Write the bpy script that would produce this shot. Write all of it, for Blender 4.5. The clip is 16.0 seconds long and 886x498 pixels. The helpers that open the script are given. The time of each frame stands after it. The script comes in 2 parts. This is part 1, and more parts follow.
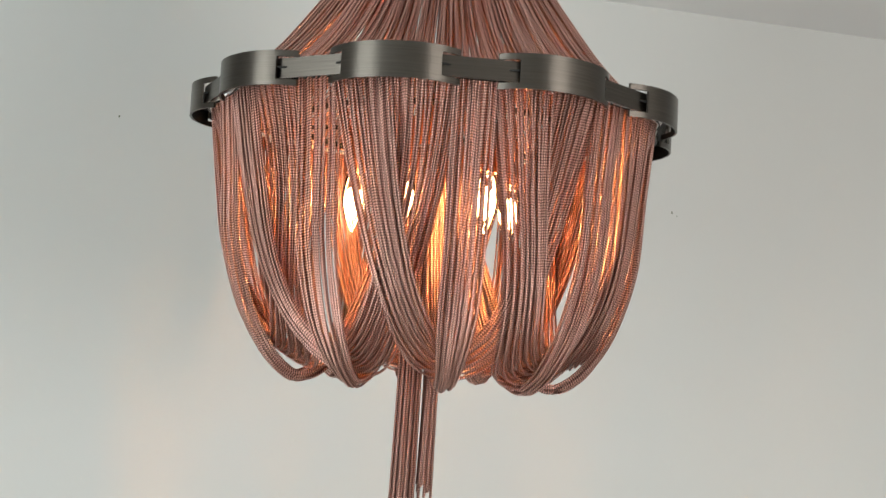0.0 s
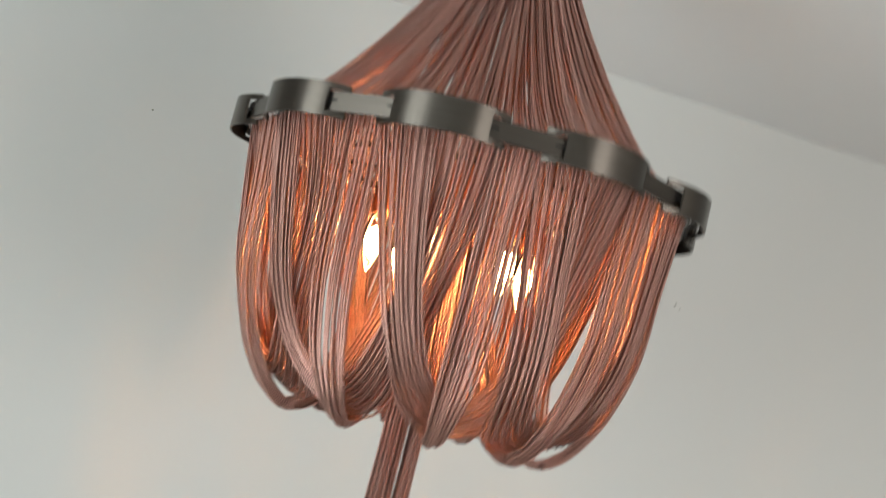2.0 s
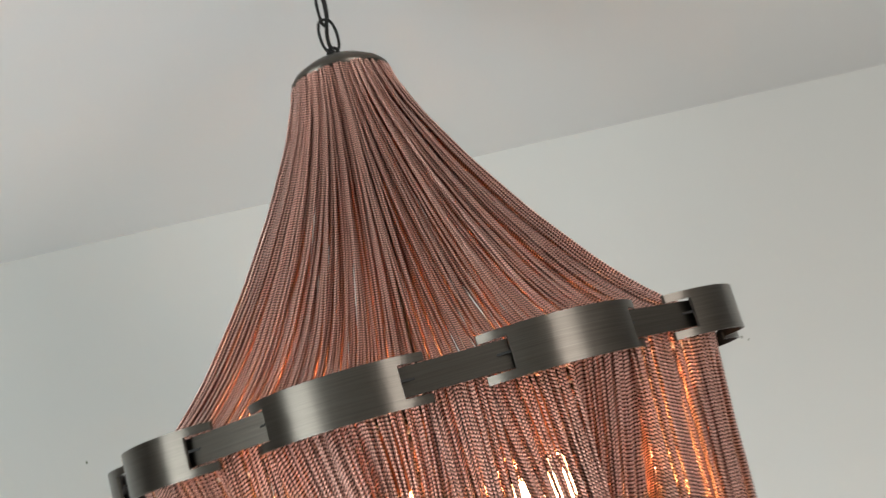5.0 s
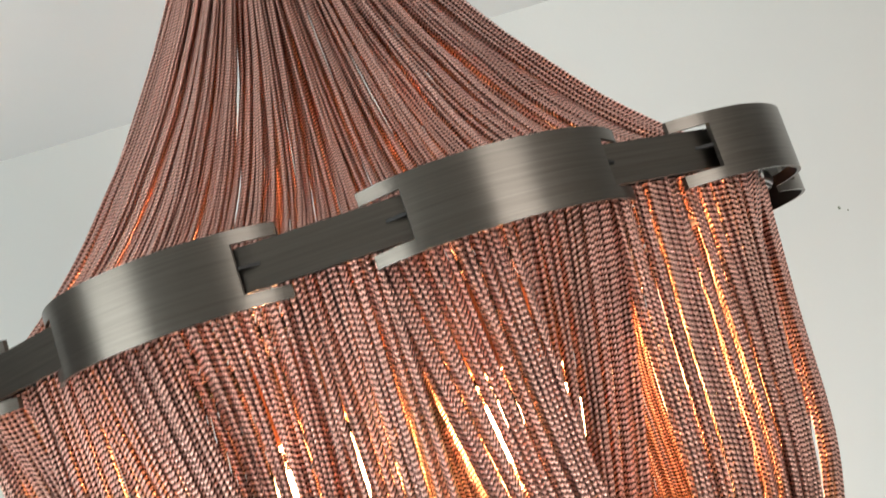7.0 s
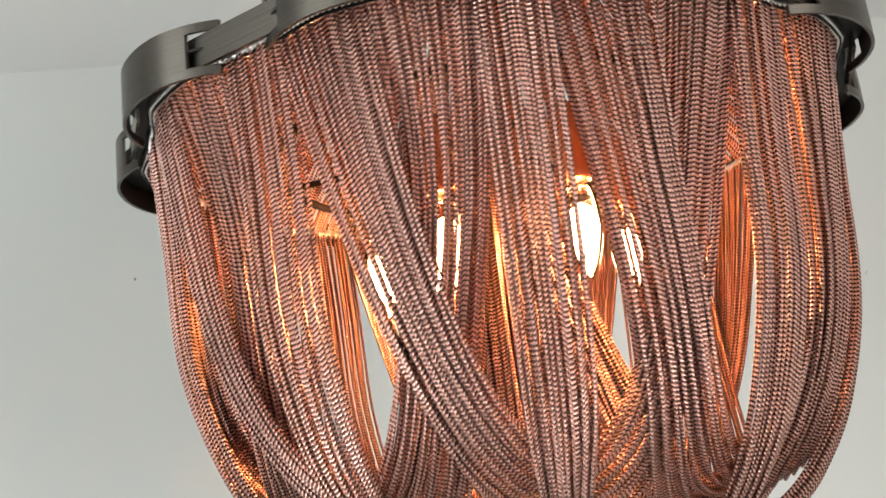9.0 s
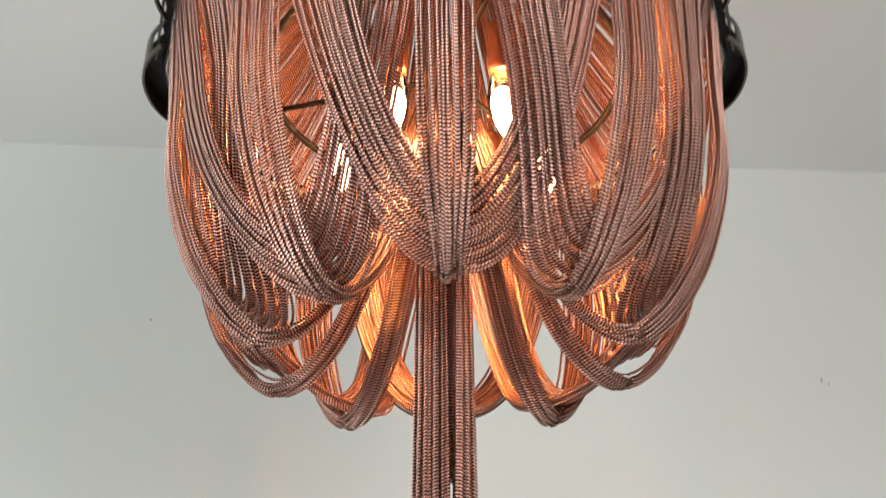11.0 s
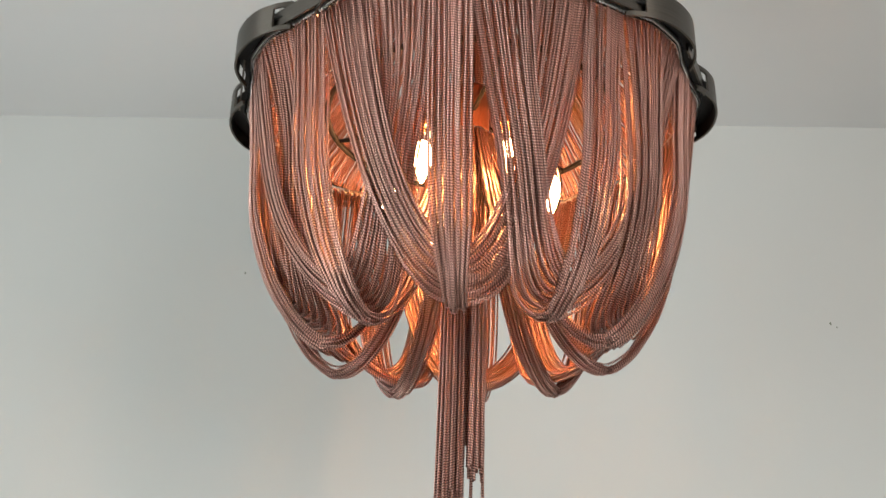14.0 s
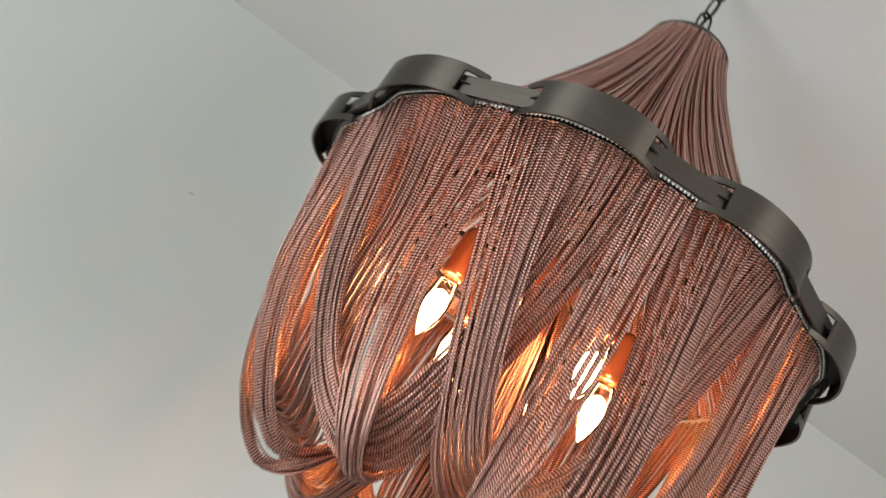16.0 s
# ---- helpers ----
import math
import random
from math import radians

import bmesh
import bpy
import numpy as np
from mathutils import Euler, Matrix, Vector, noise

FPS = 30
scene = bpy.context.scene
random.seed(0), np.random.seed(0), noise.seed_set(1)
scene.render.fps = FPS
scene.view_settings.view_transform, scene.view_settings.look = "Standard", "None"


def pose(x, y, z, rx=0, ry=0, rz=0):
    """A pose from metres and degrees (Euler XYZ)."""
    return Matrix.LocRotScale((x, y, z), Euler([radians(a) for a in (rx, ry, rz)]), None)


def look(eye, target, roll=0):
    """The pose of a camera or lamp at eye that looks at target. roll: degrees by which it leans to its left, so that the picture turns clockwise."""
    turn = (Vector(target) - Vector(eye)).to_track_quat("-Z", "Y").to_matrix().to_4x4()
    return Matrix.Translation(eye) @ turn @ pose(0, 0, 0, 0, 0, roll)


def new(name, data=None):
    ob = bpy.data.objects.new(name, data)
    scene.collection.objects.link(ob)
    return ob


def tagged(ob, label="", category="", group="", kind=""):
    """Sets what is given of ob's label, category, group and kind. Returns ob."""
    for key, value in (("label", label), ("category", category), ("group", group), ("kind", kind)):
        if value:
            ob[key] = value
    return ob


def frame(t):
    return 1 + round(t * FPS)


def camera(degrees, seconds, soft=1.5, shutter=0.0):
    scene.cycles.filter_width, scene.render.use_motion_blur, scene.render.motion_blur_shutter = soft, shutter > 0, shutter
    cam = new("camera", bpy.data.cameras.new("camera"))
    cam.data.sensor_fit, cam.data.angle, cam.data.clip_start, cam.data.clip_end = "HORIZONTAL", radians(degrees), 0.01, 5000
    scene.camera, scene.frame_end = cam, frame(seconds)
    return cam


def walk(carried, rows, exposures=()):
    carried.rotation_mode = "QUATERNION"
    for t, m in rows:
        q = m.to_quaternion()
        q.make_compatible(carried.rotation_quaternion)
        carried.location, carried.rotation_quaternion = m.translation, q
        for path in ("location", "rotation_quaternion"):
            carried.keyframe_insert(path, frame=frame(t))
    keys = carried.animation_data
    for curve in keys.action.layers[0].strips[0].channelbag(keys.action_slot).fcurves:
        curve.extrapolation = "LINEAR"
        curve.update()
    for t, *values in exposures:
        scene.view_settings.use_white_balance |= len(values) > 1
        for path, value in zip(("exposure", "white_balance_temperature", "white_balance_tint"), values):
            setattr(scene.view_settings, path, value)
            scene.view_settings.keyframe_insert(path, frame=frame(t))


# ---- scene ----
import collections

cam = camera(44.94, 16.0, soft=1.35, shutter=0.7)
# seconds, eye x y z in metres, yaw, pitch and roll in degrees
PATH = (
    (0.0, 0.0969, -1.6436, 1.6578, 2.66, 5.08, 3.21),
    (0.5, 0.1103, -1.6370, 1.6239, 3.76, 5.39, 2.92),
    (1.0, 0.1125, -1.6165, 1.6163, 4.26, 5.00, 2.60),
    (1.5, 0.1042, -1.5960, 1.6138, 3.62, 5.32, 5.09),
    (2.0, 0.0610, -1.6462, 1.6709, 2.62, 7.38, 13.85),
    (2.5, 0.0067, -1.6814, 1.7512, 0.17, 9.09, 20.98),
    (3.0, 0.0171, -1.6741, 1.8129, 0.75, 10.44, 18.71),
    (3.5, 0.0510, -1.6463, 1.8572, 1.17, 9.63, 10.09),
    (4.0, 0.0794, -1.5644, 1.8839, 1.39, 9.79, -0.87),
    (4.2, 0.0953, -1.5174, 1.8850, 1.52, 10.78, -4.94),
    (6.3, 0.2279, -0.9314, 1.9472, 7.50, 13.52, -22.70),
    (6.5, 0.2371, -0.9214, 1.9064, 7.85, 14.81, -20.61),
    (7.0, 0.2462, -0.9051, 1.8840, 11.32, 8.96, -18.22),
    (7.5, 0.2407, -0.9295, 1.8315, 12.52, 9.33, -17.72),
    (8.0, 0.2356, -0.9258, 1.7757, 13.16, 9.49, -15.56),
    (8.5, 0.2307, -0.9867, 1.6916, 13.98, 11.15, -9.93),
    (9.0, 0.1169, -1.0236, 1.6146, 9.89, 14.98, -6.64),
    (9.5, 0.0946, -0.9662, 1.4969, 8.68, 20.31, -5.22),
    (9.7, 0.0945, -0.9672, 1.4523, 8.16, 20.73, -6.90),
    (11.8, 0.2941, -1.1008, 1.0020, 14.81, 35.23, 3.40),
    (12.0, 0.3092, -1.1243, 0.9989, 15.26, 34.06, 3.35),
    (12.5, 0.3393, -1.1934, 0.9920, 16.06, 31.78, 2.87),
    (13.0, 0.3683, -1.2632, 1.0191, 16.67, 28.70, 1.47),
    (13.5, 0.3936, -1.3344, 1.0706, 17.09, 26.86, 0.23),
    (14.0, 0.3868, -1.3733, 1.1155, 17.22, 24.58, 1.17),
    (14.5, 0.3697, -1.3900, 1.1389, 17.42, 25.33, 4.05),
    (15.0, 0.2964, -1.4120, 1.2095, 16.36, 24.92, 13.08),
    (15.5, 0.2099, -1.4294, 1.3056, 14.78, 23.44, 25.19),
    (15.8, 0.1164, -1.3329, 1.3207, 11.99, 24.88, 33.32),
    (16.0, 0.0331, -1.2732, 1.3679, 8.28, 24.45, 32.28),
)
walk(cam, [(t, pose(x, y, z, 90 + pitch, 0, yaw) @ pose(0, 0, 0, 0, 0, roll)) for t, x, y, z, yaw, pitch, roll in PATH],
     exposures=((0.0, -0.02), (2.0, -0.12), (3.0, 0.0), (4.0, 0.02), (6.4, 0.17), (7.2, 0.42), (8.0, 0.46), (9.0, 0.16), (9.5, 0.12), (12.0, 0.04), (13.0, 0.06), (13.7, -0.06), (14.5, -0.11), (16.0, -0.1)))

# ---- light ----
world = bpy.data.worlds.new("world")
scene.world = world
world.use_nodes = True
wn, wl = world.node_tree.nodes, world.node_tree.links
sky = wn.new("ShaderNodeTexSky")
sky.sky_type, sky.sun_disc = "NISHITA", False
sky.sun_elevation, sky.sun_rotation = radians(40), radians(200)
wn["Background"].inputs["Strength"].default_value = 0.12
wl.new(sky.outputs["Color"], wn["Background"].inputs["Color"])

# ---- sizes: chandelier on the z axis ----
R = 0.36            # radius of the ring where plates and links meet
ZR = 2.0            # middle of the ring
CEIL = ZR + 1.633 * R
N = 10
STEP = 2 * math.pi / N
PHI = 0.2020        # middle of the link that faces the camera, from -y to the right
WALL_D, WALL_YAW = 2.7496 * R, 16.57


def polar(a, r, z):
    """A place by its angle (from -y, to the right), radius and height over the ring, in ring radii."""
    return Vector((math.sin(a) * r * R, -math.cos(a) * r * R, ZR + z * R))


# ---- materials ----
def material(name):
    m = bpy.data.materials.new(name)
    m.use_nodes = True
    return m, m.node_tree.nodes, m.node_tree.links, m.node_tree.nodes["Principled BSDF"]


def wall_paint(name, color):
    m, n, l, b = material(name)
    tc = n.new("ShaderNodeTexCoord")
    big = n.new("ShaderNodeTexNoise")
    big.inputs["Scale"].default_value, big.inputs["Detail"].default_value = 1.3, 4
    fine = n.new("ShaderNodeTexNoise")
    fine.inputs["Scale"].default_value, fine.inputs["Detail"].default_value = 220, 3
    ramp = n.new("ShaderNodeMix")
    ramp.data_type = "RGBA"
    ramp.inputs[6].default_value = (*[c * 0.96 for c in color], 1)
    ramp.inputs[7].default_value = (*color, 1)
    bump = n.new("ShaderNodeBump")
    bump.inputs["Strength"].default_value, bump.inputs["Distance"].default_value = 0.12, 0.001
    l.new(tc.outputs["Object"], big.inputs["Vector"])
    l.new(tc.outputs["Object"], fine.inputs["Vector"])
    l.new(big.outputs["Fac"], ramp.inputs[0])
    l.new(ramp.outputs[2], b.inputs["Base Color"])
    l.new(fine.outputs["Fac"], bump.inputs["Height"])
    l.new(bump.outputs["Normal"], b.inputs["Normal"])
    b.inputs["Roughness"].default_value = 0.85
    return m


def chain_metal():
    m, n, l, b = material("copper_chain")
    uv = n.new("ShaderNodeUVMap")
    sep = n.new("ShaderNodeSeparateXYZ")
    l.new(uv.outputs["UV"], sep.inputs["Vector"])

    def maths(op, a, c):
        k = n.new("ShaderNodeMath")
        k.operation = op
        for i, v in enumerate((a, c)):
            if isinstance(v, (int, float)):
                k.inputs[i].default_value = v
            elif v is not None:
                l.new(v, k.inputs[i])
        return k.outputs[0]

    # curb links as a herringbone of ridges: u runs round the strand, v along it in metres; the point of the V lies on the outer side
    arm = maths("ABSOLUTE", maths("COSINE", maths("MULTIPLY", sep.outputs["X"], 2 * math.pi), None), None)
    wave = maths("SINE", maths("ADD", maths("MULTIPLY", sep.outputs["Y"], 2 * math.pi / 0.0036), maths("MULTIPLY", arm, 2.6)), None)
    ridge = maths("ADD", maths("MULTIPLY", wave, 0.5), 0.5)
    bump = n.new("ShaderNodeBump")
    bump.inputs["Strength"].default_value, bump.inputs["Distance"].default_value = 0.7, 0.0010
    l.new(ridge, bump.inputs["Height"])
    l.new(bump.outputs["Normal"], b.inputs["Normal"])
    info = n.new("ShaderNodeNewGeometry")
    ramp = n.new("ShaderNodeValToRGB")
    ramp.color_ramp.elements[0].color = (0.60, 0.265, 0.205, 1)
    ramp.color_ramp.elements[1].color = (0.99, 0.630, 0.530, 1)
    l.new(info.outputs["Random Per Island"], ramp.inputs["Fac"])
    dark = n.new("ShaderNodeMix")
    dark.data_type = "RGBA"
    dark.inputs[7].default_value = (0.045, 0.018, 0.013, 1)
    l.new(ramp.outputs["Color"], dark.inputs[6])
    # shade between links and along strand edges, painted into the base colour
    groove_shade = maths("MULTIPLY", maths("POWER", maths("SUBTRACT", 1.0, ridge), 2.0), 0.94)
    l.new(maths("ADD", groove_shade, maths("MULTIPLY", maths("POWER", arm, 4.0), 0.40)), dark.inputs[0])
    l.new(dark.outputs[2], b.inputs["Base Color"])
    b.inputs["Metallic"].default_value = 0.94
    b.inputs["Roughness"].default_value = 0.30
    return m


def brushed_bronze():
    m, n, l, b = material("brushed_dark_bronze")
    tc = n.new("ShaderNodeTexCoord")
    mp = n.new("ShaderNodeMapping")
    mp.inputs["Scale"].default_value = (14, 14, 900)
    noise_t = n.new("ShaderNodeTexNoise")
    noise_t.inputs["Scale"].default_value, noise_t.inputs["Detail"].default_value = 1.0, 3
    l.new(tc.outputs["Object"], mp.inputs["Vector"])
    l.new(mp.outputs["Vector"], noise_t.inputs["Vector"])
    ramp = n.new("ShaderNodeValToRGB")
    ramp.color_ramp.elements[0].color = (0.083, 0.073, 0.062, 1)
    ramp.color_ramp.elements[1].color = (0.165, 0.146, 0.124, 1)
    l.new(noise_t.outputs["Fac"], ramp.inputs["Fac"])
    l.new(ramp.outputs["Color"], b.inputs["Base Color"])
    bump = n.new("ShaderNodeBump")
    bump.inputs["Strength"].default_value, bump.inputs["Distance"].default_value = 0.15, 0.0004
    l.new(noise_t.outputs["Fac"], bump.inputs["Height"])
    l.new(bump.outputs["Normal"], b.inputs["Normal"])
    b.inputs["Metallic"].default_value, b.inputs["Roughness"].default_value = 1.0, 0.35
    # brushed round the ring, so that highlights stretch upright
    upright = n.new("ShaderNodeCombineXYZ")
    upright.inputs["Z"].default_value = 1.0
    l.new(upright.outputs["Vector"], b.inputs["Tangent"])
    b.inputs["Anisotropic"].default_value = 0.8
    return m


def plain(name, color, rough, metal=0.0):
    m, n, l, b = material(name)
    b.inputs["Base Color"].default_value = (*color, 1)
    b.inputs["Roughness"].default_value, b.inputs["Metallic"].default_value = rough, metal
    return m


def glowing(name, color, strength):
    m, n, l, b = material(name)
    b.inputs["Base Color"].default_value = (0.9, 0.85, 0.75, 1)
    b.inputs["Emission Color"].default_value = (*color, 1)
    b.inputs["Emission Strength"].default_value = strength
    return m


def clear_glass(name):
    """Thin clear glass: see-through, with a gloss that grows towards the edge."""
    m, n, l, b = material(name)
    clear, gloss = n.new("ShaderNodeBsdfTransparent"), n.new("ShaderNodeBsdfGlossy")
    clear.inputs["Color"].default_value = (0.98, 0.95, 0.90, 1)
    gloss.inputs["Roughness"].default_value = 0.05
    rim, mix = n.new("ShaderNodeFresnel"), n.new("ShaderNodeMixShader")
    rim.inputs["IOR"].default_value = 1.45
    l.new(rim.outputs["Fac"], mix.inputs["Fac"])
    l.new(clear.outputs["BSDF"], mix.inputs[1])
    l.new(gloss.outputs["BSDF"], mix.inputs[2])
    l.new(mix.outputs["Shader"], n["Material Output"].inputs["Surface"])
    return m


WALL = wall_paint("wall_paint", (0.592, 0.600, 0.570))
# dark colour for the unseen walls, chosen to cut bounce and reflections
DIM = wall_paint("unseen_wall_dark", (0.17, 0.16, 0.15))
CEILING = wall_paint("ceiling_paint", (0.78, 0.78, 0.77))
FLOOR = wall_paint("floor_screed", (0.40, 0.38, 0.35))
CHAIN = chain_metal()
BRONZE = brushed_bronze()
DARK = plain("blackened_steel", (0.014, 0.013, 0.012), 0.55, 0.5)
FILAMENT = glowing("lit_filament", (1.0, 0.46, 0.18), 255.0)
BULB = clear_glass("clear_bulb_glass")
SOCKET = plain("copper_brown_socket", (0.42, 0.17, 0.09), 0.28, 0.85)

SILVER = plain("bright_aluminium", (0.86, 0.84, 0.82), 0.32, 1.0)
MARK = plain("grey_green_fleck", (0.16, 0.18, 0.13), 0.8)
# ---- helpers of this scene ----
def mesh_from(name, verts, faces, mat, uvs=None, smooth=True):
    """A mesh from arrays: verts (n, 3), quads (m, 4) and, if given, uvs for each corner."""
    me = bpy.data.meshes.new(name)
    me.vertices.add(len(verts))
    me.vertices.foreach_set("co", np.asarray(verts, np.float32).ravel())
    me.loops.add(faces.size)
    me.loops.foreach_set("vertex_index", faces.astype(np.int32).ravel())
    me.polygons.add(len(faces))
    me.polygons.foreach_set("loop_start", np.arange(0, faces.size, faces.shape[1], dtype=np.int32))
    me.polygons.foreach_set("use_smooth", np.full(len(faces), smooth))
    if uvs is not None:
        layer = me.uv_layers.new(name="UVMap")
        layer.data.foreach_set("uv", np.asarray(uvs, np.float32).ravel())
    me.update(calc_edges=True)
    me.materials.append(mat)
    return me


def part(name, bm, mat, parent, label="", smooth=True):
    me = bpy.data.meshes.new(name)
    bm.to_mesh(me)
    bm.free()
    for p in me.polygons:
        p.use_smooth = True
    if not smooth:
        me.set_sharp_from_angle(angle=0.6)
    me.materials.append(mat)
    ob = new(name, me)
    ob.parent = parent
    return tagged(ob, label)


SIDES = 6


def tube(path, radius, flat=0.95):
    """A strand along path (n, 3): its verts, quads and uvs."""
    path = np.asarray(path, float)
    n = len(path)
    along = np.gradient(path, axis=0)
    along /= np.linalg.norm(along, axis=1)[:, None] + 1e-12
    out = np.stack([path[:, 0], path[:, 1], np.zeros(n)], 1)
    out /= np.linalg.norm(out, axis=1)[:, None] + 1e-9
    side = np.cross(along, out)
    side /= np.linalg.norm(side, axis=1)[:, None] + 1e-9
    front = np.cross(side, along)
    ang = np.arange(SIDES) / SIDES * 2 * math.pi
    verts = (path[:, None] + radius * (np.cos(ang)[None, :, None] * side[:, None] + flat * np.sin(ang)[None, :, None] * front[:, None])).reshape(-1, 3)
    length = np.r_[0, np.cumsum(np.linalg.norm(np.diff(path, axis=0), axis=1))]
    i, j = np.meshgrid(np.arange(n - 1), np.arange(SIDES), indexing="ij")
    k = (j + 1) % SIDES
    faces = np.stack([i * SIDES + j, i * SIDES + k, (i + 1) * SIDES + k, (i + 1) * SIDES + j], -1).reshape(-1, 4)
    u0, u1 = j / SIDES, (j + 1) / SIDES
    v0, v1 = length[i], length[i + 1]
    uvs = np.stack([np.stack([u0, v0], -1), np.stack([u1, v0], -1), np.stack([u1, v1], -1), np.stack([u0, v1], -1)], 2).reshape(-1, 2)
    return verts, faces, uvs


def strands_mesh(name, paths, radius):
    """One mesh of many strands."""
    vs, fs, us, base = [], [], [], 0
    for p in paths:
        v, f, u = tube(p, radius)
        vs.append(v)
        fs.append(f + base)
        us.append(u + (0, random.random()))
        base += len(v)
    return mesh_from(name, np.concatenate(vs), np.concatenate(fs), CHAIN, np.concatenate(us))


def catenary(start, end, depth, step=0.008):
    """A chain that hangs from start to end and sags by depth below their mean height."""
    s, e = np.array(start), np.array(end)
    d = max(float(np.linalg.norm((e - s)[:2])), 1e-3)
    lo, hi = 1e-4, 5.0
    for _ in range(50):
        a = 0.5 * (lo + hi)
        half = math.sqrt(depth * depth + 2 * a * depth)
        if 2 * a * math.asinh(half / a) < d:
            lo = a
        else:
            hi = a
    n = max(12, int(2 * half / step))
    q = np.linspace(-half, half, n)
    t = (a * np.arcsinh(q / a)) / d + 0.5
    z = np.sqrt(a * a + q * q) - a - depth
    out = s[None] + (e - s)[None] * t[:, None]
    out[:, 2] += z
    return out


# ---- the room ----
def box_between(bm, lo, hi):
    vs = [bm.verts.new((x, y, z)) for x in (lo[0], hi[0]) for y in (lo[1], hi[1]) for z in (lo[2], hi[2])]
    for f in ((0, 1, 3, 2), (4, 6, 7, 5), (0, 4, 5, 1), (2, 3, 7, 6), (0, 2, 6, 4), (1, 5, 7, 3)):
        bm.faces.new([vs[i] for i in f])
    bmesh.ops.recalc_face_normals(bm, faces=bm.faces)


def setting(name, boxes, mat, label):
    bm = bmesh.new()
    for lo, hi in boxes:
        box_between(bm, lo, hi)
    me = bpy.data.meshes.new(name)
    bm.to_mesh(me)
    bm.free()
    me.materials.append(mat)
    ob = new(name, me)
    ob.matrix_world = pose(0, 0, 0, 0, 0, WALL_YAW)
    return tagged(ob, label, kind="structure")


# in the room's own axes: y towards the back wall
X0, X1, Y0, Y1 = -2.6, 3.4, -3.6, WALL_D
T = 0.15
setting("floor", [((X0 - T, Y0 - T, -T), (X1 + T, Y1 + T, 0))], FLOOR, "plain grey-brown floor")
setting("ceiling", [((X0 - T, Y0 - T, CEIL), (X1 + T, Y1 + T, CEIL + T))], CEILING, "plain matt white ceiling")
setting("wall_north", [((X0 - T, Y1, 0), (X1 + T, Y1 + T, CEIL))], WALL, "plain off-white painted wall with faint specks")
# windows in the side wall and in the wall behind the camera
WX0, WX1, WZ0, WZ1 = 1.1, 2.9, 0.55, 2.3
WY0, WY1, VZ0, VZ1 = -2.5, -0.85, 0.4, 2.25
setting("wall_east", [((X1, Y0, 0), (X1 + T, Y1, CEIL))], DIM, "unseen wall, darkened to cut bounce light")
setting("wall_west", [((X0 - T, Y0, 0), (X0, WY0, CEIL)), ((X0 - T, WY1, 0), (X0, Y1, CEIL)), ((X0 - T, WY0, 0), (X0, WY1, VZ0)), ((X0 - T, WY0, VZ1), (X0, WY1, CEIL))], DIM, "unseen wall with a window opening, darkened to cut bounce light")
setting("wall_south", [((X0 - T, Y0 - T, 0), (WX0, Y0, CEIL)), ((WX1, Y0 - T, 0), (X1 + T, Y0, CEIL)), ((WX0, Y0 - T, 0), (WX1, Y0, WZ0)), ((WX0, Y0 - T, WZ1), (WX1, Y0, CEIL))], DIM, "unseen wall with a window opening, darkened to cut bounce light")


def window_light(name, at, target, w, h, power, color):
    lamp = bpy.data.lights.new(name, "AREA")
    lamp.shape, lamp.size, lamp.size_y, lamp.energy, lamp.color = "RECTANGLE", w, h, power, color
    ob = new(name, lamp)
    ob.matrix_world = pose(0, 0, 0, 0, 0, WALL_YAW) @ look(at, target)
    return ob


WXM, WZM = 0.5 * (WX0 + WX1), 0.5 * (WZ0 + WZ1)
window_light("window_daylight", (WXM, Y0 - 0.02, WZM), (WXM, 0, WZM), WX1 - WX0, WZ1 - WZ0, 90.0, (1.0, 0.975, 0.96))
WYM, VZM = 0.5 * (WY0 + WY1), 0.5 * (VZ0 + VZ1)
window_light("window_daylight", (X0 - 0.02, WYM, VZM), (0, WYM, VZM), WY1 - WY0, VZ1 - VZ0, 92.0, (0.88, 0.97, 1.0))

# ---- the chandelier ----
chandelier = tagged(new("chandelier"), "lit copper chain chandelier with dark bronze ring, hung from ceiling", "chandelier")
chandelier.location = (0, 0, 0)

H1, H2 = 0.0630 * R, 0.0366 * R
WL, WT = 0.1370, 0.0700


def lobe_radius(f):
    """Radius of a plate over its width, f from -1 to 1."""
    return 0.962 + 0.080 * (1 - abs(f) ** 2.3)


def curved_plate(bm, angles, radii, lows, highs, thick):
    """A bent plate: for each angle its radius and lower and upper edge."""
    cols = []
    for a, r, lo, hi in zip(angles, radii, lows, highs):
        p, q = Vector((math.sin(a), -math.cos(a), 0)), r * R
        cols.append([bm.verts.new((p.x * rr, p.y * rr, ZR + z)) for rr, z in ((q, lo), (q, hi), (q - thick, hi), (q - thick, lo))])
    for c, d in zip(cols, cols[1:]):
        for i in range(4):
            j = (i + 1) % 4
            bm.faces.new((c[i], d[i], d[j], c[j]))
    bm.faces.new(cols[0][::-1])
    bm.faces.new(cols[-1])


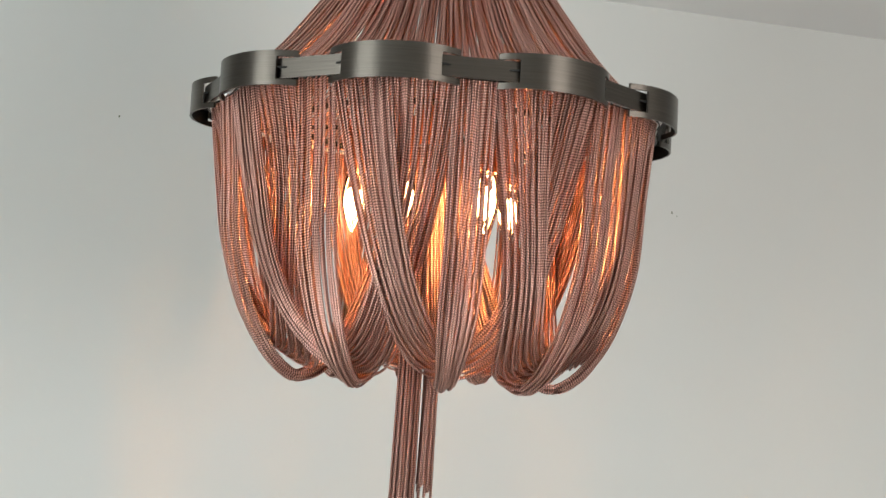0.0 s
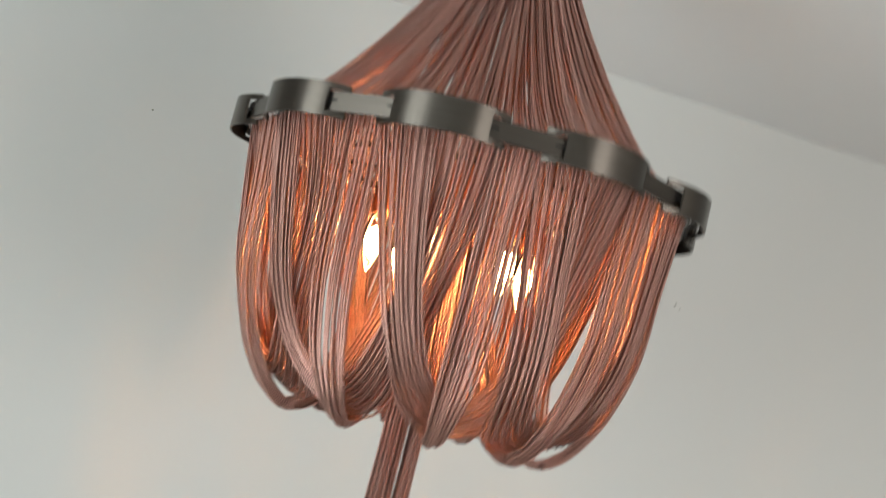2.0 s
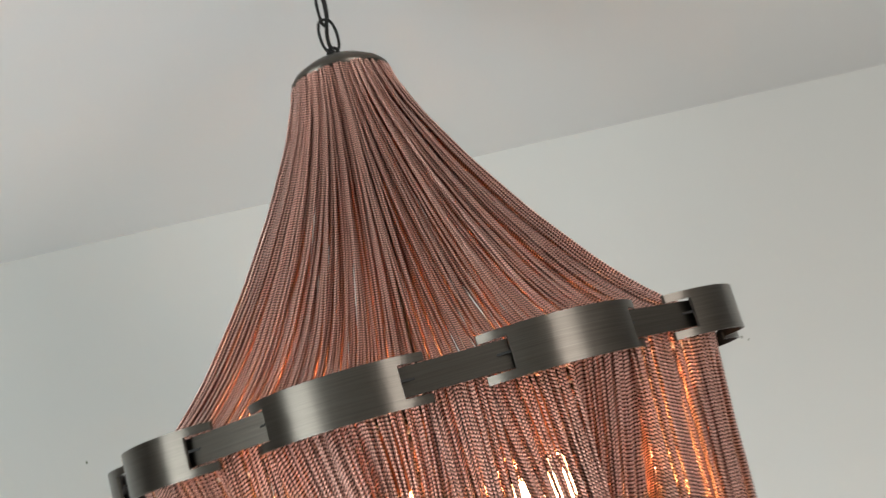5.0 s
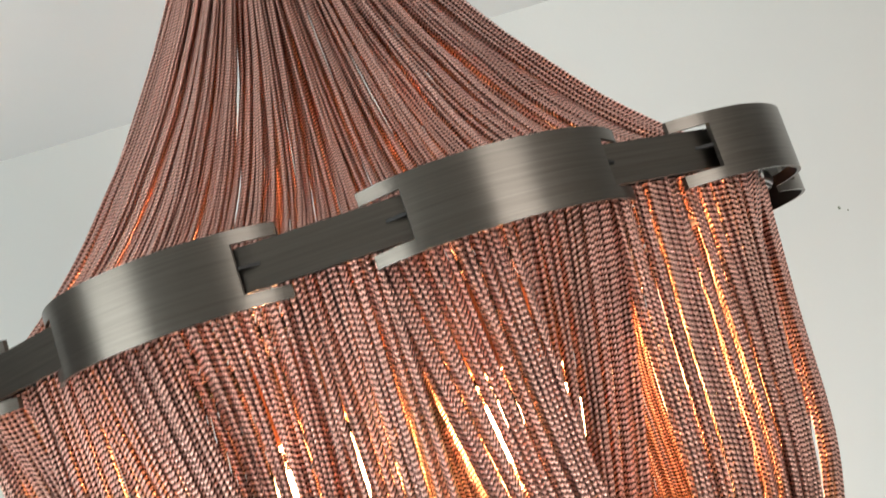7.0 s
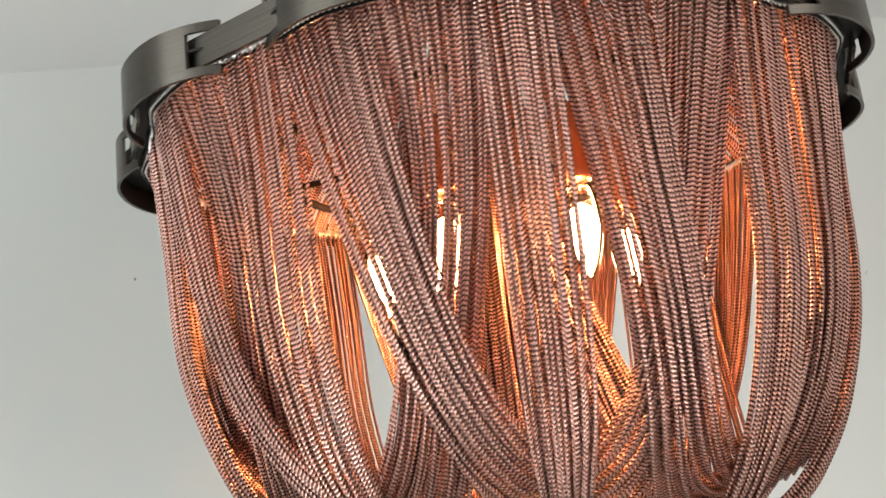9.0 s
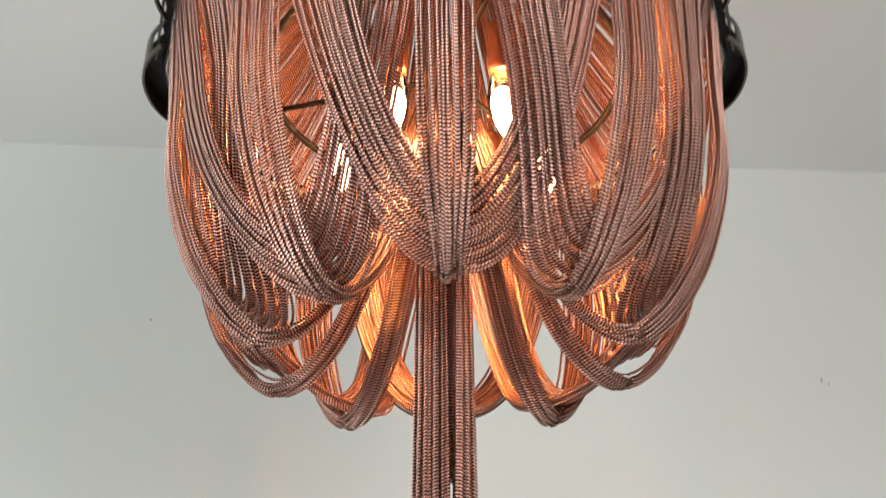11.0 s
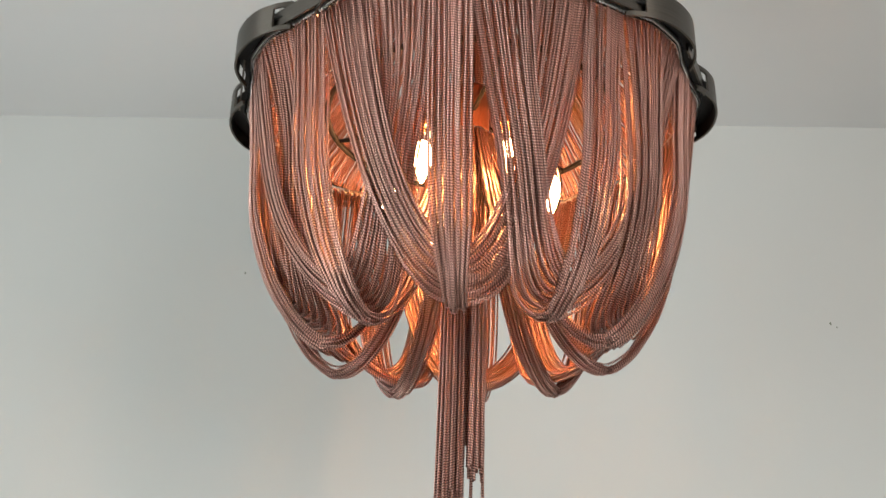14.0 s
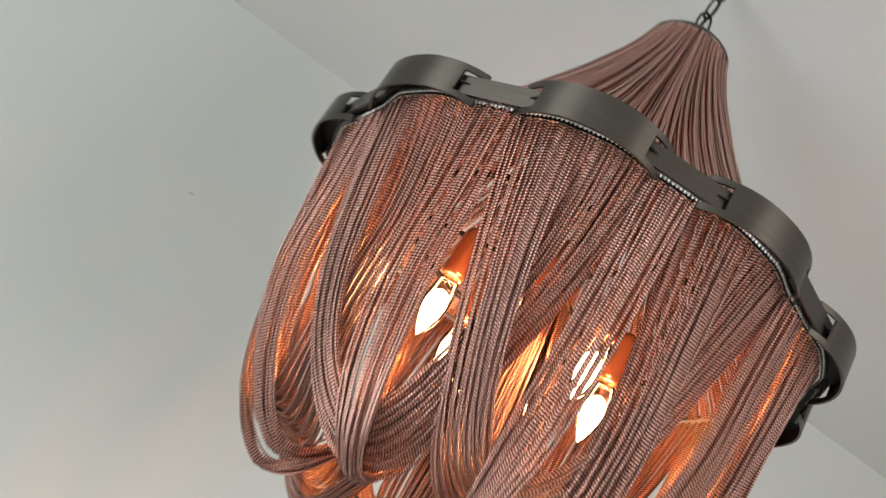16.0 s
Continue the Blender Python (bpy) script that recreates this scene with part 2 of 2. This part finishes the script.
def make_lobe(centre):
    """One plate: a bent sheet with a slot cut into each end, so that two tabs stand over and under the link."""
    bm = bmesh.new()
    half, slot = STEP / 2 - WT, STEP / 2 - WL
    fs = [*np.linspace(-half, -slot, 6), *np.linspace(-slot, slot, 23)[1:-1], *np.linspace(slot, half, 6)]
    zs = (-H1, -H2 - 0.0016, H2 + 0.0016, H1)
    thick = 0.003
    front, back = {}, {}

    def corner(store, i, j, inset):
        if (i, j) not in store:
            a, r = centre + fs[i], lobe_radius(fs[i] / half) * R - inset
            store[i, j] = bm.verts.new((math.sin(a) * r, -math.cos(a) * r, ZR + zs[j]))
        return store[i, j]

    cells = [(i, j) for i in range(len(fs) - 1) for j in range(3) if j != 1 or 5 <= i < len(fs) - 6]
    edges = collections.Counter()
    for i, j in cells:
        loop = ((i, j), (i + 1, j), (i + 1, j + 1), (i, j + 1))
        bm.faces.new([corner(front, *c, 0.0) for c in loop])
        bm.faces.new([corner(back, *c, thick) for c in loop[::-1]])
        for c, d in zip(loop, loop[1:] + loop[:1]):
            edges[frozenset((c, d))] += 1
    for pair, used in edges.items():
        if used == 1:
            c, d = pair
            bm.faces.new((front[c], front[d], back[d], back[c]))
    bmesh.ops.recalc_face_normals(bm, faces=bm.faces)
    return bm


def make_link(centre):
    bm = bmesh.new()
    ext = WL + 0.035
    angles = [centre + ext * f for f in np.linspace(-1, 1, 13)]
    curved_plate(bm, angles, [0.974 / max(math.cos(a - centre), 0.9) for a in angles], [-H2] * 13, [H2] * 13, 0.0028)
    bmesh.ops.recalc_face_normals(bm, faces=bm.faces)
    return bm


plates, links = [], []
for k in range(N):
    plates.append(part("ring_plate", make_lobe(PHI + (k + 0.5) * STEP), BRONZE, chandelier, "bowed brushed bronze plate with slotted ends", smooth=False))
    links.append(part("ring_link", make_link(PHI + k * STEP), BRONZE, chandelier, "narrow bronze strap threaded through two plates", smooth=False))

# shade inside the ring, put in as near-black material on its inward faces
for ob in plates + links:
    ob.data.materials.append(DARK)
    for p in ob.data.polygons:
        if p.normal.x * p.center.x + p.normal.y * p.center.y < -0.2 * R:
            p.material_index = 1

# cap
bm = bmesh.new()
prof = ((0.0, 1.255), (0.05, 1.25), (0.11, 1.235), (0.16, 1.205), (0.177, 1.185), (0.177, 1.165), (0.168, 1.165), (0.0, 1.17))
rings = [[bm.verts.new((math.sin(a) * r * R, math.cos(a) * r * R, ZR + z * R)) for a in np.arange(32) / 32 * 2 * math.pi] for r, z in prof[1:-1]]
for c, d in zip(rings, rings[1:]):
    for i in range(32):
        j = (i + 1) % 32
        bm.faces.new((c[i], c[j], d[j], d[i]))
bm.faces.new(rings[0])
bm.faces.new(rings[-1][::-1])
bmesh.ops.recalc_face_normals(bm, faces=bm.faces)
cap = part("cap", bm, BRONZE, chandelier, "domed dark bronze cap")

# chain drapes
STRAND = 0.00174
RAIL = 0.922


def rail_radius(a):
    """The rail that carries the strands, bowed out behind each plate."""
    f = ((a - PHI) / STEP) % 1.0
    x = min(f, 1 - f) * 2
    return RAIL + 0.035 * min(1.0, max(0.0, (x - 0.25) / 0.45))


def smooth_path(points, n):
    """A smooth line through a few places, with n points evenly spread."""
    p = np.array(points, float)
    p = np.vstack([2 * p[0] - p[1], p, 2 * p[-1] - p[-2]])
    out = []
    for a, b, c, d in zip(p, p[1:], p[2:], p[3:]):
        t = np.linspace(0, 1, 12, endpoint=False)[:, None]
        out.append(0.5 * (2 * b + (c - a) * t + (2 * a - 5 * b + 4 * c - d) * t ** 2 + (3 * b - a - 3 * c + d) * t ** 3))
    q = np.vstack(out + [p[-2:-1]])
    s = np.r_[0, np.cumsum(np.linalg.norm(np.diff(q, axis=0), axis=1))]
    even = np.linspace(0, s[-1], n)
    return np.stack([np.interp(even, s, q[:, k]) for k in range(3)], 1)


def swag_paths(k, count=40):
    """The swag under link k: from the near half of the plate before it to the far half of the plate after it."""
    c = PHI + k * STEP
    half = STEP / 2 - 0.070
    e = np.array([math.cos(c), math.sin(c)])
    o = np.array([math.sin(c), -math.cos(c)])
    mid = STEP / 2 + half * 0.5
    low = 1.0 + random.uniform(-0.02, 0.02)
    lean = random.uniform(-0.02, 0.02)
    out = []
    for i in range(count):
        f = (i + 0.5) / count - 0.5
        depth = low - 0.11 * f + 0.012 * math.sin(i * 1.1 + k) + random.uniform(-0.01, 0.01)
        line = catenary((-0.935 * math.sin(mid), 0, 0), (0.935 * math.sin(mid), 0, 0), depth, 0.024)
        x, d = line[:, 0], np.clip(-line[:, 2] / depth, 0, 1)
        side = np.tanh(-x / 0.07)
        width = 0.935 * half * math.cos(mid) * (1 - 0.65 * d ** 0.95) * 0.98
        clump = 0.006 * math.sin(i * 0.9 + 2 * k) * np.sin(math.pi * d)
        lateral = x * (1 - 0.05 * d) + side * f * width + clump + random.uniform(-0.003, 0.003) + lean * d ** 2
        ang = np.arcsin(np.clip(lateral / 0.935, -0.9, 0.9))
        top = np.array([rail_radius(c + t) for t in (ang[0], ang[-1])])
        rad = np.where(x < 0, top[0], top[1]) * np.cos(ang) - 0.058 * d - (0.26 - 0.16 * f) * d ** 4.0
        rad -= 0.011 * (i % 2) + 0.012 * (i % 3 == 1) + 0.022 * np.clip(d * 2.5, 0, 1)
        rad += np.where(x < 0, -0.012, -0.075) * np.sin(math.pi * d) + 0.02 * math.sin(i * 2.3) * d * (1 - d) + random.uniform(-0.006, 0.006) * np.sin(math.pi * d)
        xy = (lateral[:, None] * e + rad[:, None] * o) * R
        out.append(np.column_stack([xy, ZR + (line[:, 2] - 0.02) * R]))
    return out


LINK_LINE = ((0.922, -0.02), (0.895, -0.3), (0.870, -0.6), (0.797, -0.84), (0.715, -0.98), (0.643, -1.06), (0.56, -1.10), (0.46, -1.05), (0.35, -0.90), (0.24, -0.62), (0.15, -0.34), (0.085, -0.12))


def link_paths(k, count=26):
    """Strands of one link: down, under the swag and in to the middle of the lamp."""
    c = PHI + k * STEP
    e = np.array([math.cos(c), math.sin(c)])
    o = np.array([math.sin(c), -math.cos(c)])
    out = []
    for i in range(count):
        f = (i + 0.5) / count * 2 - 1
        dz, dr = random.uniform(-0.012, 0.012), random.uniform(-0.008, 0.008) - 0.014 * (i % 3 == 1)
        width = (0.080, 0.080, 0.078, 0.072, 0.058, 0.044, 0.036, 0.040, 0.045, 0.045, 0.035, 0.025)
        pts = []
        for (r, z), w in zip(LINK_LINE, width):
            dip = 0.02 * (1 - f * f) * min(1, -z)
            xy = (e * (f * w + 0.006 * math.sin(i * 1.7 + k) * min(1, -2 * z) + random.uniform(-0.002, 0.002)) + o * (r + dr)) * R
            pts.append((*xy, ZR + (z + (dz - dip) * min(1, -z)) * R))
        out.append(smooth_path(pts, 90))
    return out


def strand(path, parent, radius=STRAND):
    v, f, u = tube(path, radius)
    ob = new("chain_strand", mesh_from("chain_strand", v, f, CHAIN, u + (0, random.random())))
    ob.parent = parent
    return ob


def joined(name, paths, label):
    ob = new(name, strands_mesh(name, paths, STRAND))
    ob.parent = chandelier
    return tagged(ob, label, kind="stuff")


FRONT = (-2, -1, 0, 1, 2)
far_swags, far_links = [], []
for k in range(-4, 6):
    if k in FRONT:
        for p in swag_paths(k):
            strand(p, plates[(k - 1) % N])
        for p in link_paths(k):
            strand(p, links[k % N])
    else:
        far_swags += swag_paths(k)
        far_links += link_paths(k)
joined("far_swag_chain", far_swags, "swags of fine copper chains on the far side")
joined("far_loop_chain", far_links, "narrow loops of copper chain on the far side")

# cone of chains from the cap to the ring
CONE = ((0.168, 1.17), (0.238, 0.98), (0.364, 0.735), (0.512, 0.49), (0.688, 0.245), (0.81, 0.11), (0.945, 0.0))


def cone_path(a):
    zs = np.linspace(1.17, 0.0, 26)
    rs = np.interp(zs, [z for _, z in CONE][::-1], [r for r, _ in CONE][::-1])
    rs = np.convolve(np.r_[rs[:1], rs, rs[-1:]], (0.25, 0.5, 0.25), "valid")
    aa = a + random.uniform(-1, 1) * 0.05 * np.linspace(1, 0, 26) + 0.02 * math.sin(a * 17) * np.linspace(1, 0, 26)
    rs = rs + random.uniform(-0.034, 0.008) * np.sin(np.linspace(0, math.pi, 26)) + random.uniform(-0.012, 0.005)
    return np.stack([np.sin(aa) * rs * R, -np.cos(aa) * rs * R, ZR + zs * R], 1)


CONES = 640
far_cone = []
for i in range(CONES):
    a = PHI + (i + random.uniform(-0.4, 0.4)) / CONES * 2 * math.pi
    p = cone_path(a)
    if math.cos(a - 0.15) > 0.6:
        strand(p, cap)
    else:
        far_cone.append(p)
joined("chain_cone", far_cone, "cone of copper chains on the far side")

# tassel: two bundles side by side, the second a little shorter
for i in range(48):
    a = i * 2.399963
    second = i % 5 in (1, 3)
    r = math.sqrt((i + 0.5) / 48)
    x = math.sin(a) * r * (0.030 if second else 0.047) + (0.052 if second else -0.052)
    y = -math.cos(a) * r * 0.055
    low = (-1.56 if second else -1.65) + random.uniform(-0.035, 0.035) - (0.09 if i % 11 == 0 else 0.0)
    n = 40
    zs = np.linspace(-0.12, low, n)
    sway = (0.010 * math.sin(a) + random.uniform(-1, 1) * 0.004) * np.linspace(0, 1, n) ** 2 - 0.014 * np.linspace(0, 1, n) ** 2
    cc, ss = math.cos(0.2), math.sin(0.2)
    strand(np.stack([((x + sway) * cc - y * ss) * R, ((x + sway) * ss + y * cc) * R, ZR + zs * R], 1), cap, 0.0025)

# darker strands that close the gap between the two bundles
for i in range(9):
    zs = np.linspace(-0.12, -1.44 + random.uniform(-0.05, 0.03), 24)
    x, y = -0.018 + 0.05 * (i % 3 - 1) / 2, 0.06 + 0.022 * (i // 3)
    strand(np.stack([np.full(24, x * R), np.full(24, y * R), ZR + zs * R], 1), cap, 0.0025)


def ring_tube(radius, z, thick, mat, name, label, beads=0, n=120):
    bm = bmesh.new()
    m = 8
    rows = []
    for i in range(n):
        a = i / n * 2 * math.pi
        r0 = (radius(a) if callable(radius) else radius) * R
        t = thick * (0.55 + 0.5 * abs(math.sin(0.5 * beads * a))) if beads else thick
        rows.append([bm.verts.new((math.sin(a) * (r0 + t * math.cos(b)), -math.cos(a) * (r0 + t * math.cos(b)), ZR + z * R + t * math.sin(b))) for b in np.arange(m) / m * 2 * math.pi])
    for i in range(n):
        for j in range(m):
            bm.faces.new((rows[i][j], rows[(i + 1) % n][j], rows[(i + 1) % n][(j + 1) % m], rows[i][(j + 1) % m]))
    bmesh.ops.recalc_face_normals(bm, faces=bm.faces)
    return part(name, bm, mat, chandelier, label)


def rod(name, a, b, thick, mat, label=""):
    """A straight round rod between two places."""
    bm = bmesh.new()
    d = b - a
    turn = d.to_track_quat("Z", "Y").to_matrix().to_4x4()
    bmesh.ops.create_cone(bm, cap_ends=True, segments=12, radius1=thick, radius2=thick, depth=d.length, matrix=Matrix.Translation((a + b) / 2) @ turn)
    return part(name, bm, mat, chandelier, label)


# frame behind the ring
ring_tube(rail_radius, -0.012, 0.0062, SILVER, "chain_rail", "bright rail with the looped chain ends", beads=420, n=2520)
# ledge between the rail and the plates
bm = bmesh.new()
rows = []
for i in range(240):
    a = i / 240 * 2 * math.pi
    f = 2 * (((a - PHI) / STEP) % 1.0 - 0.5) * STEP / (STEP - 2 * WT)
    outer = lobe_radius(f) - 0.006 if abs(f) < 1 else 0.962
    rows.append([bm.verts.new((math.sin(a) * r * R, -math.cos(a) * r * R, ZR + z)) for r, z in ((rail_radius(a), 0.0), (outer, 0.0), (outer, 0.002), (rail_radius(a), 0.002))])
for c, d in zip(rows, rows[1:] + rows[:1]):
    for i in range(4):
        j = (i + 1) % 4
        bm.faces.new((c[i], d[i], d[j], c[j]))
bmesh.ops.recalc_face_normals(bm, faces=bm.faces)
part("ring_ledge", bm, DARK, chandelier, "thin black ledge that joins rail and plates", smooth=False)
# hoop added behind the plates and straps to block light through the slots
bm = bmesh.new()
turns = np.linspace(0, 2 * math.pi, 241)
curved_plate(bm, turns, [rail_radius(a) + 0.008 for a in turns], [-H2 * 0.85] * 241, [H2 * 0.85] * 241, 0.0016)
bmesh.ops.remove_doubles(bm, verts=bm.verts, dist=1e-6)
bmesh.ops.recalc_face_normals(bm, faces=bm.faces)
part("slot_backing", bm, DARK, chandelier, "thin black hoop added behind the plates to block light", smooth=False)
INNER, INNER_Z = 0.61, -0.045
ring_tube(INNER, INNER_Z, 0.0045, DARK, "inner_rod", "thin black rod ring")
for k in range(3):
    a = PHI + (10 / 3 * k + 0.5) * STEP
    rod("spoke", polar(a, 0.0, -0.02), polar(a, INNER, -0.045), 0.0035, DARK, "thin black spoke")
rod("stem", polar(0, 0, -0.03), polar(0, 0, 1.2), 0.007, DARK, "dark centre stem")
COLLAR_Z = -0.11

# lamps: sockets pointing down, each with a lit bulb
BULBS, BULB_TURN, BULB_R = 6, -17.0, 0.34


def turned(profile, at, segments=18):
    """A body of revolution on a vertical axis: pairs of radius and height, from top to bottom."""
    bm = bmesh.new()
    rows = [[bm.verts.new((at.x + math.sin(b) * r, at.y + math.cos(b) * r, at.z + z)) for b in np.arange(segments) / segments * 2 * math.pi] for r, z in profile]
    for p, q in zip(rows, rows[1:]):
        for i in range(segments):
            bm.faces.new((p[i], p[(i + 1) % segments], q[(i + 1) % segments], q[i]))
    bm.faces.new(rows[0])
    bm.faces.new(rows[-1][::-1])
    bmesh.ops.recalc_face_normals(bm, faces=bm.faces)
    return bm


GLASS = ((0.0110, 0.040), (0.0135, 0.032), (0.0172, 0.014), (0.0178, 0.002), (0.0165, -0.012), (0.0128, -0.028), (0.0075, -0.041), (0.0030, -0.048), (0.0010, -0.050))
CORE = ((0.0030, 0.019), (0.0095, 0.014), (0.0138, 0.005), (0.0142, -0.004), (0.0118, -0.014), (0.0065, -0.023), (0.0010, -0.028))
SLEEVE = ((0.0060, 0.116), (0.0120, 0.1145), (0.0148, 0.111), (0.0158, 0.104), (0.0158, 0.048), (0.0150, 0.042), (0.0122, 0.040), (0.0060, 0.040))
for k in range(BULBS):
    a = radians(BULB_TURN + 360 / BULBS * k)
    c = polar(a, BULB_R, -0.36)
    socket = part("socket", turned(SLEEVE, c), SOCKET, chandelier, "smooth copper-brown bulb socket")
    part("bulb", turned(GLASS, c), BULB, socket, "clear glass candle bulb")
    part("filament", turned(CORE, c, 12), FILAMENT, socket, "glowing warm filament")
    rod("socket_arm", c + Vector((0, 0, 0.114)), polar(a, BULB_R, INNER_Z), 0.004, DARK)

# collar on the stem, from which the inner ends of the loops and the tassel hang
collar = part("collar", turned(((0.010, 0.084), (0.026, 0.082), (0.030, 0.077), (0.030, 0.004), (0.028, 0.0), (0.010, 0.0)), polar(0, 0, COLLAR_Z), 28), SOCKET, chandelier, "copper-brown centre collar")
bead = turned(((0.0006, 0.0022), (0.0018, 0.0014), (0.0022, 0.0), (0.0018, -0.0014), (0.0006, -0.0022)), Vector((0, 0, 0)), 8)
bead_mesh = bpy.data.meshes.new("bead")
bead.to_mesh(bead_mesh)
bead.free()
bead_mesh.materials.append(SILVER)
for k in range(36):
    ob = new("bead", bead_mesh)
    ob.location = polar(k / 36 * 2 * math.pi, 0.0305 / R, COLLAR_Z - 0.004)
    ob.parent = collar

# chain and cable up to the ceiling
def iron_link(at, length, width, thick, turn):
    bm = bmesh.new()
    n, m = 24, 8
    rows = []
    for i in range(n):
        t = i / n * 2 * math.pi
        x, z = width * math.copysign(abs(math.cos(t)) ** 0.7, math.cos(t)), length * math.sin(t)
        q = Vector((math.cos(t), 0, math.sin(t)))
        rows.append([bm.verts.new(Vector((x, 0, z)) + q * thick * math.cos(b) + Vector((0, thick * math.sin(b), 0))) for b in np.arange(m) / m * 2 * math.pi])
    for i in range(n):
        for j in range(m):
            bm.faces.new((rows[i][j], rows[(i + 1) % n][j], rows[(i + 1) % n][(j + 1) % m], rows[i][(j + 1) % m]))
    bmesh.ops.transform(bm, matrix=Matrix.Translation(at) @ pose(0, 0, 0, 0, 0, turn), verts=bm.verts)
    bmesh.ops.recalc_face_normals(bm, faces=bm.faces)
    return part("iron_link", bm, DARK, chandelier, "black iron chain link")


top = 1.255
iron_link(polar(0, 0, top + 0.02), 0.010, 0.007, 0.0022, 20)
z, k = top * R + 0.034, 0
while ZR + z < CEIL - 0.012:
    iron_link(Vector((0, 0, ZR + z)), 0.0235, 0.0120, 0.0021, 30 + 90 * (k % 2))
    z += 0.040
    k += 1
zs = np.linspace(ZR + top * R, CEIL, 60)
cable = np.stack([0.0045 * np.sin((zs - ZR) * 62) + 0.002, 0.0045 * np.cos((zs - ZR) * 62), zs], 1)
v, f, u = tube(cable, 0.0026, 1.0)
ob = new("cable", mesh_from("cable", v, f, DARK, u))
ob.parent = chandelier
tagged(ob, "black twisted cable")

# ---- marks on the wall ----
def wall_mark(along, z, size, color_mat):
    bm = bmesh.new()
    n = 9
    ring_v = [bm.verts.new((size * (0.6 + 0.4 * random.random()) * math.cos(b), -0.0006, size * 1.5 * (0.6 + 0.4 * random.random()) * math.sin(b))) for b in np.arange(n) / n * 2 * math.pi]
    face = bm.faces.new(ring_v)
    bmesh.ops.extrude_face_region(bm, geom=[face])
    for vtx in ring_v:
        vtx.co.y = 0.001
    bmesh.ops.recalc_face_normals(bm, faces=bm.faces)
    me = bpy.data.meshes.new("wall_mark")
    bm.to_mesh(me)
    bm.free()
    me.materials.append(color_mat)
    ob = new("wall_mark", me)
    ob.matrix_world = pose(0, 0, 0, 0, 0, WALL_YAW) @ pose(along, WALL_D, z)
    return tagged(ob, "small grey-green fleck on the painted wall", "mark", "flecks on the wall")


MARKS = ((-1.48 * R, ZR + 0.41 * R, 0.0024), (2.46 * R, ZR + 0.11 * R, 0.003), (2.50 * R, ZR + 0.085 * R, 0.0018))
for along, z, size in MARKS:
    wall_mark(along, z, size, MARK)
